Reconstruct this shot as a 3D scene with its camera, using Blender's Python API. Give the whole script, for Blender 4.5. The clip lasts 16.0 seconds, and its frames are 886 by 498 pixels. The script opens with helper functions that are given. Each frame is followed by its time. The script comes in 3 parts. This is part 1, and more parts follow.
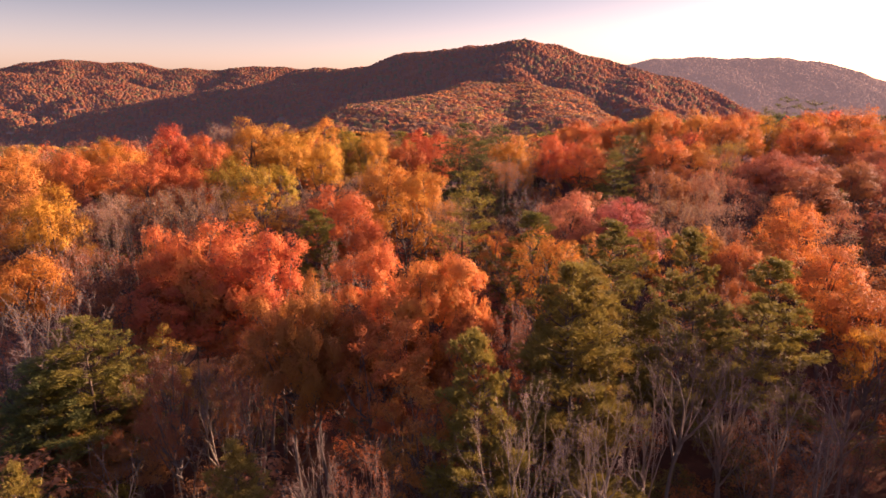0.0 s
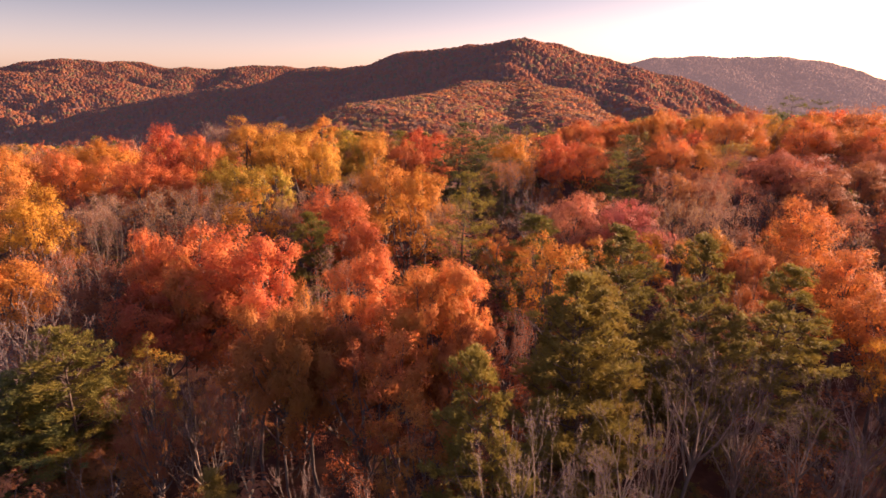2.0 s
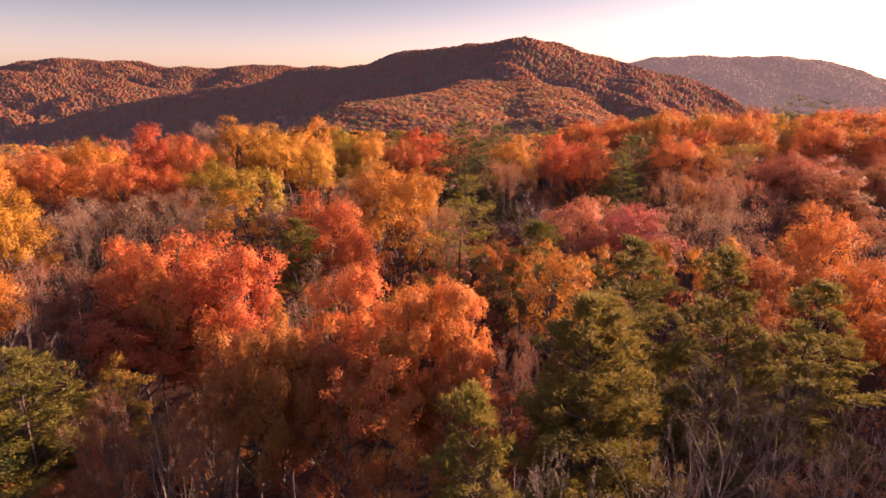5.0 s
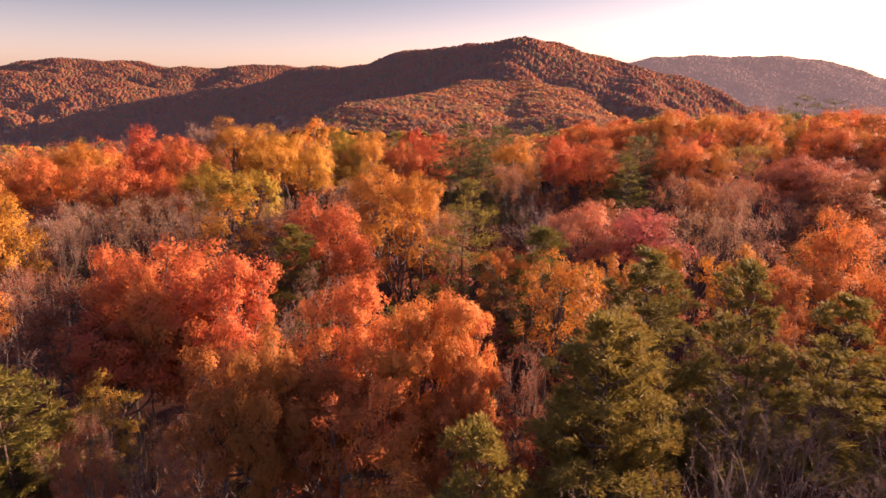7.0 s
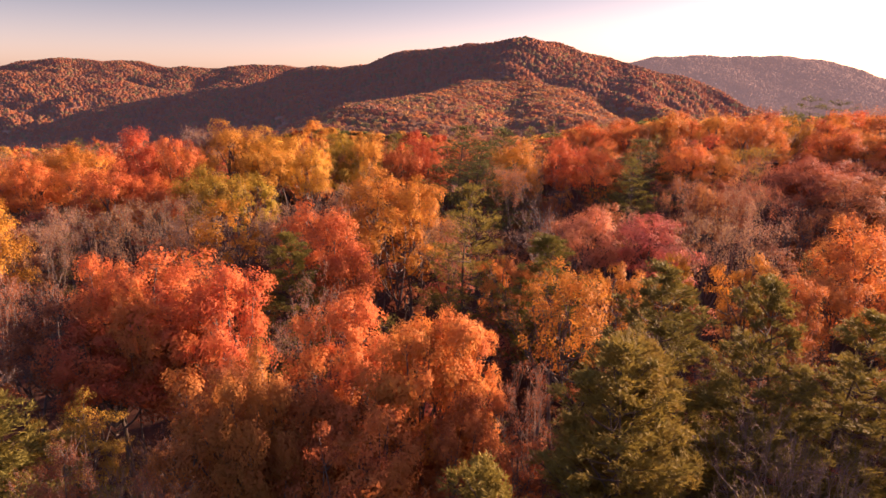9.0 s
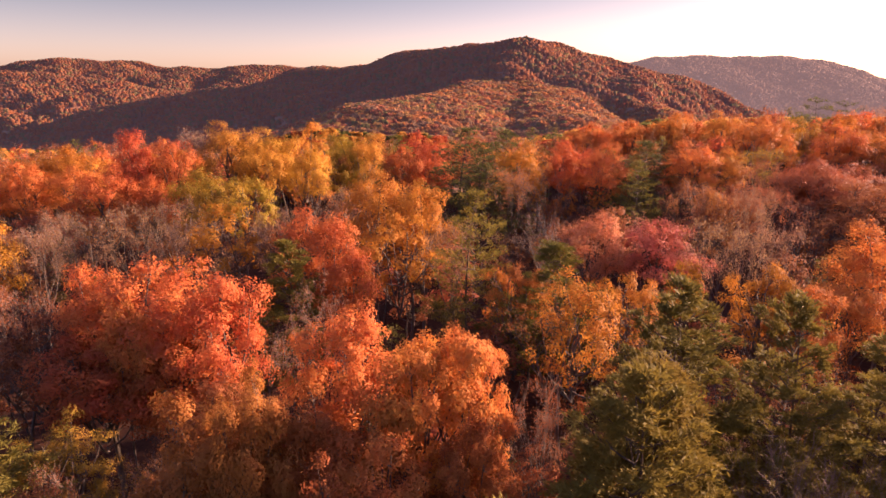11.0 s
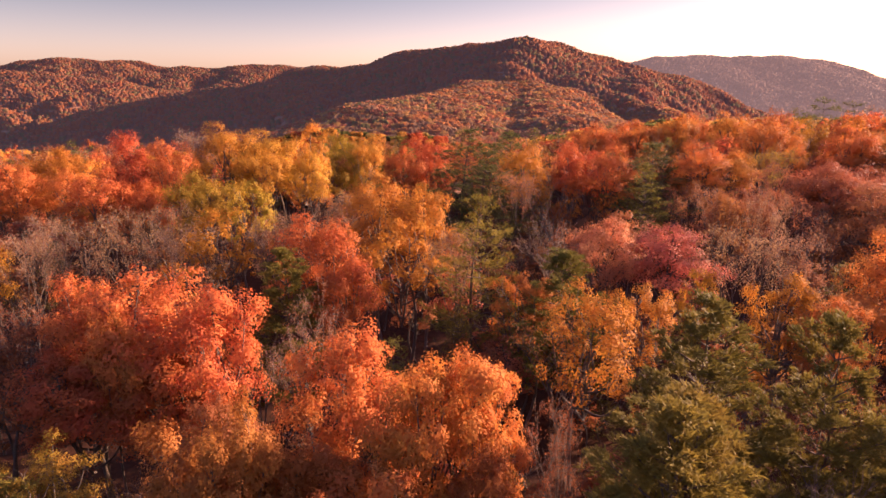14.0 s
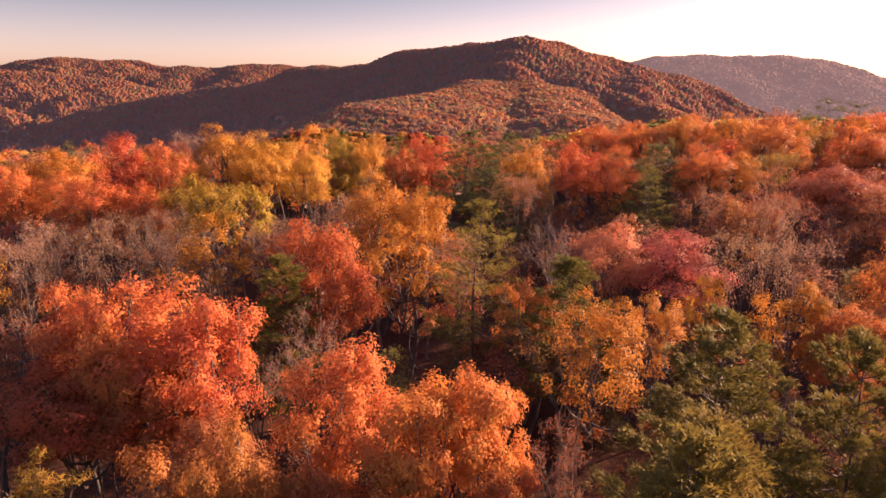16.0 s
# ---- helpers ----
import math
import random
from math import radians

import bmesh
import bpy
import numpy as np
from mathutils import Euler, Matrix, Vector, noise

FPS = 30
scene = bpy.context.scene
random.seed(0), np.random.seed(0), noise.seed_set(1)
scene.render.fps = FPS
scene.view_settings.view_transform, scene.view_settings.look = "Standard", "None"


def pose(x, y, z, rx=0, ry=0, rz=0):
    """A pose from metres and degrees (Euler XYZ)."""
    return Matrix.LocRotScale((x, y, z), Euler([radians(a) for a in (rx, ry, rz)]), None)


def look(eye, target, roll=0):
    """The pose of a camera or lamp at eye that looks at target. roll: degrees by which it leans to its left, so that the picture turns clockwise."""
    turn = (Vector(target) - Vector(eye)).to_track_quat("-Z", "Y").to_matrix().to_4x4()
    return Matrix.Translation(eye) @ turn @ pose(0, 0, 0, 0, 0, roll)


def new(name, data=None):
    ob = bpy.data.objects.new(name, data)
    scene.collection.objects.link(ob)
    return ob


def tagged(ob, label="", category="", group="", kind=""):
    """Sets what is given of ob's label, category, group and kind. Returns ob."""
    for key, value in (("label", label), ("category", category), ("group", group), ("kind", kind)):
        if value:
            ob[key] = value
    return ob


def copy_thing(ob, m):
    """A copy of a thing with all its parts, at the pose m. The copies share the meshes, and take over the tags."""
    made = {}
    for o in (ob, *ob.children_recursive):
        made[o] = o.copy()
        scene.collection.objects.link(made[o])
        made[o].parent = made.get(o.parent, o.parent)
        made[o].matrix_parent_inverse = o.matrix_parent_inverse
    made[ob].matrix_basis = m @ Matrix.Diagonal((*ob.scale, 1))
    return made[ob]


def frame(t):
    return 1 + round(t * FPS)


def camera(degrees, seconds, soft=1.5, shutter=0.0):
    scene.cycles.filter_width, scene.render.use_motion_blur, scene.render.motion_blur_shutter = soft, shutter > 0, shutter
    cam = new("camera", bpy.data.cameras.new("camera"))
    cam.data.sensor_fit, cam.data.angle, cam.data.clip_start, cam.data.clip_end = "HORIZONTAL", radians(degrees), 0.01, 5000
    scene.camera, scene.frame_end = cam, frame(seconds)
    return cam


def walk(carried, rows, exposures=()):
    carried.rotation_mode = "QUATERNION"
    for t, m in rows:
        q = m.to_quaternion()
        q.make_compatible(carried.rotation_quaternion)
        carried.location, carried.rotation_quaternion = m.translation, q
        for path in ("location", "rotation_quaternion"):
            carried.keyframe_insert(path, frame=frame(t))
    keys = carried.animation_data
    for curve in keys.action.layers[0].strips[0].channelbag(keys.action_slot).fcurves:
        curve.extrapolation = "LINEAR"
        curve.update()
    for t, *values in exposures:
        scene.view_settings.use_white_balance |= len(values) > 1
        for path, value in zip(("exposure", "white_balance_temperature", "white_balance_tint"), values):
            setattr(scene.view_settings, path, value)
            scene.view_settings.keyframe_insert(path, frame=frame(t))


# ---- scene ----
from collections import defaultdict

# ---------------------------------------------------------------- camera
cam = camera(74.0, 16.0, soft=1.6)
EYE = 30.0
PATH = [
    (0.0, 0.000, 0.000, 0.000, -14.973),
    (0.5, -0.003, 0.563, -0.037, -14.998),
    (1.0, 0.008, 1.112, -0.070, -15.020),
    (1.5, 0.042, 1.697, -0.080, -15.040),
    (2.0, 0.085, 2.283, -0.090, -15.057),
    (2.5, 0.159, 2.901, -0.139, -15.072),
    (3.0, 0.240, 3.549, -0.163, -15.085),
    (3.5, 0.352, 4.189, -0.201, -15.096),
    (4.0, 0.481, 4.820, -0.206, -15.105),
    (6.5, 0.331, 7.765, -0.111, -15.130),
    (7.0, 0.292, 8.313, -0.068, -15.132),
    (7.5, 0.266, 8.873, -0.021, -15.133),
    (8.0, 0.260, 9.388, 0.046, -15.133),
    (8.5, 0.277, 9.892, 0.119, -15.134),
    (9.0, 0.257, 10.393, 0.168, -15.134),
    (11.5, -0.150, 12.710, 0.403, -15.137),
    (12.0, -0.239, 13.121, 0.422, -15.139),
    (12.5, -0.307, 13.514, 0.424, -15.142),
    (13.0, -0.378, 13.899, 0.436, -15.147),
    (13.5, -0.415, 14.266, 0.444, -15.152),
    (14.0, -0.422, 14.617, 0.472, -15.159),
    (14.5, -0.447, 14.977, 0.515, -15.167),
    (15.0, -0.489, 15.319, 0.578, -15.178),
    (15.5, -0.513, 15.669, 0.627, -15.190),
    (16.0, -0.559, 16.000, 0.702, -15.204)
]
walk(cam, [(t, pose(x, y, EYE + z, 90 + tilt, 0, 0)) for t, x, y, z, tilt in PATH],
     exposures=[(0.0, 1.96, 7350, 38.0), (16.0, 1.96, 7350, 38.0)])

# ---------------------------------------------------------------- light
SUN_AZIMUTH, SUN_HEIGHT = 63.0, 16.5      # degrees clockwise from the view's heading, degrees above the horizon
world = bpy.data.worlds.new("world")
scene.world = world
world.use_nodes = True
wn, wl = world.node_tree.nodes, world.node_tree.links
sky = wn.new("ShaderNodeTexSky")
sky.sky_type, sky.sun_disc = "NISHITA", False
sky.sun_elevation, sky.sun_rotation = radians(SUN_HEIGHT), radians(SUN_AZIMUTH)
sky.air_density, sky.dust_density, sky.ozone_density = 1.0, 1.8, 3.0
warm = wn.new("ShaderNodeMix")            # a hazy, slightly rosy evening air
warm.data_type, warm.blend_type = "RGBA", "MULTIPLY"
warm.inputs[0].default_value = 1.0
way, up = wn.new("ShaderNodeTexCoord"), wn.new("ShaderNodeSeparateXYZ")
haze = wn.new("ShaderNodeValToRGB")       # rosier and denser all round, low over the horizon
haze.color_ramp.interpolation = "EASE"
haze.color_ramp.elements[0].position, haze.color_ramp.elements[0].color = 0.0, (1.80, 1.30, 1.20, 1)
haze.color_ramp.elements[1].position, haze.color_ramp.elements[1].color = 0.16, (0.74, 0.63, 0.60, 1)
high = haze.color_ramp.elements.new(0.7)
high.color = (1.45, 1.30, 1.60, 1)
wl.new(way.outputs["Generated"], up.inputs[0])
wl.new(up.outputs[2], haze.inputs[0])
wl.new(haze.outputs[0], warm.inputs[7])
wl.new(sky.outputs[0], warm.inputs[6])
wl.new(warm.outputs[2], wn["Background"].inputs[0])
wn["Background"].inputs[1].default_value = 0.062
sun_dir = Vector((math.sin(radians(SUN_AZIMUTH)) * math.cos(radians(SUN_HEIGHT)),
                  math.cos(radians(SUN_AZIMUTH)) * math.cos(radians(SUN_HEIGHT)), math.sin(radians(SUN_HEIGHT))))
sun = new("sun", bpy.data.lights.new("sun", "SUN"))
sun.data.energy, sun.data.angle, sun.data.color = 5.0, radians(0.6), (1.0, 0.78, 0.56)
sun.matrix_world = look(sun_dir * 400, (0, 0, 0))


# ---------------------------------------------------------------- materials
def node_material(name):
    m = bpy.data.materials.new(name)
    m.use_nodes = True
    n, l = m.node_tree.nodes, m.node_tree.links
    return m, n, l, n["Principled BSDF"], n["Material Output"]


def mixed(n, l, fac, a, b, how="MIX"):
    x = n.new("ShaderNodeMix")
    x.data_type, x.blend_type = "RGBA", how
    for i, v in ((0, fac), (6, a), (7, b)):
        if isinstance(v, bpy.types.NodeSocket):
            l.new(v, x.inputs[i])
        else:
            x.inputs[i].default_value = v if i == 0 else (*v, 1)
    return x.outputs[2]


def noise_node(n, l, scale, detail=4.0, space="Object"):
    c = n.new("ShaderNodeTexCoord")
    t = n.new("ShaderNodeTexNoise")
    t.inputs["Scale"].default_value, t.inputs["Detail"].default_value = scale, detail
    l.new(c.outputs[space], t.inputs["Vector"])
    return t.outputs["Fac"]


def ramp(n, l, fac, low, high):
    r = n.new("ShaderNodeMapRange")
    r.inputs[1].default_value, r.inputs[2].default_value = low, high
    l.new(fac, r.inputs[0])
    return r.outputs[0]


def leaf_material(name, main, other, dark, glow=0.4, gloss=0.65):
    """Leaves: every leaf its own shade between main and other, some dry and brown; whole clumps and whole trees differ too."""
    m, n, l, bsdf, out = node_material(name)
    geo, info = n.new("ShaderNodeNewGeometry"), n.new("ShaderNodeObjectInfo")
    clump = ramp(n, l, noise_node(n, l, 0.55, 2.0), 0.35, 0.65)
    base = mixed(n, l, clump, main, other)
    leaf = mixed(n, l, ramp(n, l, geo.outputs["Random Per Island"], 0.62, 1.7), base, dark)
    hue = n.new("ShaderNodeHueSaturation")
    shift = n.new("ShaderNodeMapRange")
    shift.inputs[3].default_value, shift.inputs[4].default_value = 0.492, 0.515
    l.new(info.outputs["Random"], shift.inputs[0])
    l.new(shift.outputs[0], hue.inputs["Hue"])
    bright = n.new("ShaderNodeMapRange")
    bright.inputs[3].default_value, bright.inputs[4].default_value = 0.88, 1.04
    l.new(geo.outputs["Random Per Island"], bright.inputs[0])
    l.new(bright.outputs[0], hue.inputs["Value"])
    hue.inputs["Saturation"].default_value = 0.97
    l.new(leaf, hue.inputs["Color"])
    l.new(hue.outputs[0], bsdf.inputs["Base Color"])
    bsdf.inputs["Roughness"].default_value = gloss
    bsdf.inputs["Specular IOR Level"].default_value = 0.10
    tr, mx = n.new("ShaderNodeBsdfTranslucent"), n.new("ShaderNodeMixShader")
    l.new(hue.outputs[0], tr.inputs[0])
    mx.inputs[0].default_value = glow
    l.new(bsdf.outputs[0], mx.inputs[1])
    l.new(tr.outputs[0], mx.inputs[2])
    l.new(mx.outputs[0], out.inputs[0])
    return m


LEAF = {
    "red": leaf_material("red_leaves", (0.50, 0.085, 0.028), (0.55, 0.135, 0.032), (0.30, 0.045, 0.022)),
    "scarlet": leaf_material("scarlet_leaves", (0.64, 0.135, 0.040), (0.65, 0.20, 0.044), (0.42, 0.08, 0.03)),
    "orange": leaf_material("orange_leaves", (0.63, 0.175, 0.038), (0.63, 0.23, 0.042), (0.44, 0.11, 0.03)),
    "amber": leaf_material("amber_leaves", (0.54, 0.20, 0.024), (0.53, 0.16, 0.024), (0.34, 0.10, 0.02)),
    "rust": leaf_material("rust_leaves", (0.41, 0.11, 0.028), (0.45, 0.145, 0.032), (0.26, 0.07, 0.025)),
    "gold": leaf_material("gold_leaves", (0.54, 0.215, 0.020), (0.52, 0.175, 0.020), (0.33, 0.115, 0.018)),
    "yellow": leaf_material("yellow_leaves", (0.60, 0.275, 0.030), (0.56, 0.23, 0.028), (0.38, 0.16, 0.03)),
    "olive": leaf_material("olive_gold_leaves", (0.36, 0.23, 0.025), (0.44, 0.22, 0.025), (0.18, 0.13, 0.02)),
    "pink": leaf_material("crimson_pink_leaves", (0.60, 0.145, 0.085), (0.62, 0.22, 0.11), (0.36, 0.09, 0.06)),
    "russet": leaf_material("russet_leaves", (0.32, 0.095, 0.035), (0.38, 0.135, 0.04), (0.16, 0.05, 0.025)),
    "rose": leaf_material("rose_brown_leaves", (0.47, 0.155, 0.06), (0.43, 0.125, 0.055), (0.25, 0.085, 0.045)),
    "tan": leaf_material("tan_leaves", (0.40, 0.215, 0.115), (0.36, 0.165, 0.085), (0.23, 0.115, 0.07)),
    "pine": leaf_material("pine_needles", (0.165, 0.132, 0.028), (0.225, 0.16, 0.028), (0.09, 0.078, 0.024), 0.38),
    "pine_gold": leaf_material("yellowing_pine_needles", (0.215, 0.16, 0.03), (0.275, 0.185, 0.03), (0.12, 0.092, 0.024), 0.40),
    "pine_dark": leaf_material("dark_pine_needles", (0.12, 0.12, 0.035), (0.17, 0.145, 0.035), (0.06, 0.065, 0.024), 0.35),
}


def bark_material(name, light, dark):
    m, n, l, bsdf, out = node_material(name)
    fine, broad = noise_node(n, l, 9.0, 6.0), noise_node(n, l, 0.8, 3.0)
    col = mixed(n, l, ramp(n, l, fine, 0.3, 0.7), light, dark)
    col = mixed(n, l, ramp(n, l, broad, 0.45, 0.7), col, tuple(c * 0.7 for c in light))
    l.new(col, bsdf.inputs["Base Color"])
    bsdf.inputs["Roughness"].default_value = 0.9
    bump = n.new("ShaderNodeBump")
    bump.inputs["Strength"].default_value, bump.inputs["Distance"].default_value = 0.5, 0.03
    l.new(fine, bump.inputs["Height"])
    l.new(bump.outputs[0], bsdf.inputs["Normal"])
    return m


BARK = bark_material("grey_brown_bark", (0.15, 0.105, 0.08), (0.07, 0.05, 0.04))
PALE_BARK = bark_material("pale_grey_bark", (0.23, 0.165, 0.12), (0.12, 0.085, 0.062))
TWIGS = bark_material("twigs", (0.23, 0.15, 0.12), (0.13, 0.085, 0.07))
PINE_BARK = bark_material("pine_bark", (0.13, 0.08, 0.055), (0.06, 0.04, 0.03))


def litter_material(name="leaf_litter", light=(0.10, 0.042, 0.024), dark=(0.045, 0.022, 0.016), worn=(0.075, 0.036, 0.022), haze_tint=None, glow=0.0):
    m, n, l, bsdf, out = node_material(name)
    fine, broad = noise_node(n, l, 2.2, 8.0), noise_node(n, l, 0.12, 3.0)
    col = mixed(n, l, ramp(n, l, fine, 0.3, 0.7), light, dark)
    col = mixed(n, l, ramp(n, l, broad, 0.4, 0.7), col, worn)
    l.new(col, bsdf.inputs["Base Color"])
    bsdf.inputs["Roughness"].default_value = 1.0
    bsdf.inputs["Specular IOR Level"].default_value = 0.03
    if haze_tint:      # far hills and backdrop: haze of distance painted in as emission
        bsdf.inputs["Emission Color"].default_value = (*haze_tint, 1)
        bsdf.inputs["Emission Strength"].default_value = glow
    bump = n.new("ShaderNodeBump")
    bump.inputs["Strength"].default_value, bump.inputs["Distance"].default_value = 0.6, 0.1
    l.new(fine, bump.inputs["Height"])
    l.new(bump.outputs[0], bsdf.inputs["Normal"])
    return m


# the faint bluish emission is haze over the hills, put into the ground
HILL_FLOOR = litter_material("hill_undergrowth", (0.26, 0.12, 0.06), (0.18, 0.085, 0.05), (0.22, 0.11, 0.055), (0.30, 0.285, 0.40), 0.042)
# ground of the far mountain, with its rosy haze painted in as emission
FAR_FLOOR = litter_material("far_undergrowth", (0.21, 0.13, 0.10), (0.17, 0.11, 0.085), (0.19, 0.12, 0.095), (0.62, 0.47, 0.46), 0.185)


def canopy_material(name, tones, haze_tint=None, glow=0.0):
    """Far woods: every crown has its own colour out of tones, with leafy relief; painted haze can be added."""
    m, n, l, bsdf, out = node_material(name)
    geo, tree = n.new("ShaderNodeNewGeometry"), n.new("ShaderNodeAttribute")
    tree.attribute_name = "shade"
    cr = n.new("ShaderNodeValToRGB")
    cr.color_ramp.interpolation = "CONSTANT"
    els = cr.color_ramp.elements
    while len(els) < len(tones):
        els.new(0.5)
    at = 0.0
    for e, (share, c) in zip(els, tones):
        e.position, e.color = at, (*c, 1)
        at += share
    broad = ramp(n, l, noise_node(n, l, 0.012, 3.0), 0.3, 0.7)
    pick = n.new("ShaderNodeMath")
    pick.operation = "MULTIPLY_ADD"
    l.new(tree.outputs["Fac"], pick.inputs[0])
    pick.inputs[1].default_value = 0.5
    scaled = n.new("ShaderNodeMath")
    scaled.operation = "MULTIPLY"
    l.new(broad, scaled.inputs[0])
    scaled.inputs[1].default_value = 0.5
    l.new(scaled.outputs[0], pick.inputs[2])
    l.new(pick.outputs[0], cr.inputs[0])
    hue = n.new("ShaderNodeHueSaturation")
    bright = n.new("ShaderNodeMapRange")
    bright.inputs[3].default_value, bright.inputs[4].default_value = 0.94, 1.06
    l.new(geo.outputs["Random Per Island"], bright.inputs[0])
    l.new(bright.outputs[0], hue.inputs["Value"])
    l.new(cr.outputs[0], hue.inputs["Color"])
    col = hue.outputs[0]
    l.new(col, bsdf.inputs["Base Color"])
    bsdf.inputs["Roughness"].default_value = 0.9
    bsdf.inputs["Specular IOR Level"].default_value = 0.1
    tr, mx = n.new("ShaderNodeBsdfTranslucent"), n.new("ShaderNodeMixShader")
    l.new(col, tr.inputs[0])
    mx.inputs[0].default_value = 0.58
    if haze_tint:      # hills and farthest backdrop: paleness of distance painted in as emission
        bsdf.inputs["Emission Color"].default_value = (*haze_tint, 1)
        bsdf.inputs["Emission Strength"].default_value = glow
    l.new(bsdf.outputs[0], mx.inputs[1])
    l.new(tr.outputs[0], mx.inputs[2])
    l.new(mx.outputs[0], out.inputs[0])
    return m


# last two values: bluish haze painted onto the hill crowns as emission
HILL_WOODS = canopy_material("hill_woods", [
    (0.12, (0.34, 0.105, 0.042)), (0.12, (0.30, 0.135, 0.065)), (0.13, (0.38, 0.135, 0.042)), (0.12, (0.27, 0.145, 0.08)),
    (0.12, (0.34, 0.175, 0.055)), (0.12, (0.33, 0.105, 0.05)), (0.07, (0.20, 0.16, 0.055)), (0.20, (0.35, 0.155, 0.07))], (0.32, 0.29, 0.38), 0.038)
# same here, a little stronger haze in the emission for ridges farther back
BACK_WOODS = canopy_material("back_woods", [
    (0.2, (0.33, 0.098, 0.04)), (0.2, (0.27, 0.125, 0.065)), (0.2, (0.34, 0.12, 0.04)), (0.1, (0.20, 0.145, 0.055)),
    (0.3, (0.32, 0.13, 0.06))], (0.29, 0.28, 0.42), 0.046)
CREST_WOODS = canopy_material("crest_woods", [
    (0.2, (0.46, 0.14, 0.04)), (0.15, (0.40, 0.08, 0.035)), (0.2, (0.48, 0.22, 0.05)), (0.15, (0.14, 0.13, 0.04)),
    (0.1, (0.45, 0.28, 0.08)), (0.2, (0.36, 0.20, 0.11))])
# crowns of the far mountain: strong rosy haze painted in by emission
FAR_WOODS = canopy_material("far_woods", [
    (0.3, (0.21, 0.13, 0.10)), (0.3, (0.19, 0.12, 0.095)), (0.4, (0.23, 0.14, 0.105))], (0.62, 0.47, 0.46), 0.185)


# ---------------------------------------------------------------- land
def smooth(a, b, x):
    u = np.clip((x - a) / (b - a), 0, 1)
    return u * u * (3 - 2 * u)


def ridge_height(x, y, line, slope, width):
    """Height of a ridge whose crest runs through the points of line and whose flanks fall off by slope."""
    best = np.full(x.shape, -1e9)
    fold = slope * (1 + (0.26 if width < 100 else 0.0) * waves(x + 0.4 * y, y - 0.3 * x, 34.0))      # side spurs and gullies
    for (ax, ay, az), (bx, by, bz) in zip(line, line[1:]):
        dx, dy = bx - ax, by - ay
        u = np.clip(((x - ax) * dx + (y - ay) * dy) / (dx * dx + dy * dy), 0, 1)
        d = np.hypot(x - ax - u * dx, y - ay - u * dy)
        best = np.maximum(best, az + u * (bz - az) - fold * (np.sqrt(d * d + width * width) - width))
    return best


def waves(x, y, size):
    """Soft irregular swells between about -1 and 1."""
    a, b = x / size, y / size
    return (np.sin(a * 1.0 + 1.3 * np.sin(b * 0.7 + 1.0)) + np.sin(b * 1.2 + 1.1 * np.sin(a * 0.8 + 4.0))
            + 0.6 * np.sin(a * 2.3 - b * 1.7 + 2.0) + 0.4 * np.sin(a * 3.1 + b * 2.9)) / 3.0


MAIN_RIDGE = [(-289, 1300, 62), (-176, 1180, 65), (-82, 1080, 77), (-21, 980, 85), (53, 890, 85), (93, 850, 87), (139, 880, 85), (180, 920, 76), (231, 960, 71), (296, 1000, 60), (400, 1050, 35), (536, 1100, -9)], 0.56, 40
FRONT_SPUR = [(90, 820, 61), (82, 740, 36), (54, 690, 30), (27, 640, 23), (-12, 580, 17), (-41, 540, 16), (-61, 500, 11), (-78, 460, 0)], 0.42, 30
FRONT_FOOT = [(82, 740, 36), (97, 640, 19), (108, 520, 2)], 0.4, 30
LEFT_SPUR = [(-126, 1120, 69), (-274, 1230, 57), (-357, 1280, 39), (-473, 1340, 23), (-648, 1420, 8), (-801, 1480, -13), (-984, 1540, -56), (-1289, 1620, -114)], 0.5, 35
LEFT_HILL = [(-1807, 1750, 103), (-1262, 1760, 76), (-1116, 1780, 64), (-966, 1800, 46), (-826, 1850, 22), (-737, 1880, 5)], 0.4, 50
LEFT_BACK = [(-2137, 2150, 75), (-1542, 2150, 96), (-1400, 2120, 115), (-1251, 2100, 127), (-1138, 2100, 115), (-984, 2050, 76)], 0.4, 50
MIDDLE_BACK = [(-1219, 2250, 121), (-1118, 2250, 115), (-1024, 2200, 98), (-892, 2150, 102), (-795, 2150, 92), (-696, 2150, 100), (-591, 2200, 106), (-461, 2250, 92)], 0.4, 40
MIDDLE_SPUR = [(-892, 2150, 100), (-880, 1980, 54), (-900, 1900, 27)], 0.4, 30
FAR_MOUNTAIN = [(438, 2700, 61), (683, 2700, 104), (790, 2650, 125), (915, 2600, 146), (1056, 2600, 157), (1223, 2600, 146), (1412, 2600, 155), (1588, 2650, 135), (1774, 2700, 90), (1993, 2750, 18), (2535, 2800, -126)], 0.48, 120
RIGHT_SPUR = [(150, 880, 76), (199, 820, 36), (228, 740, 15), (241, 660, -2)], 0.45, 22
RIDGES = [MAIN_RIDGE, FRONT_SPUR, FRONT_FOOT, RIGHT_SPUR, LEFT_SPUR, LEFT_HILL, LEFT_BACK, MIDDLE_BACK, MIDDLE_SPUR, FAR_MOUNTAIN]


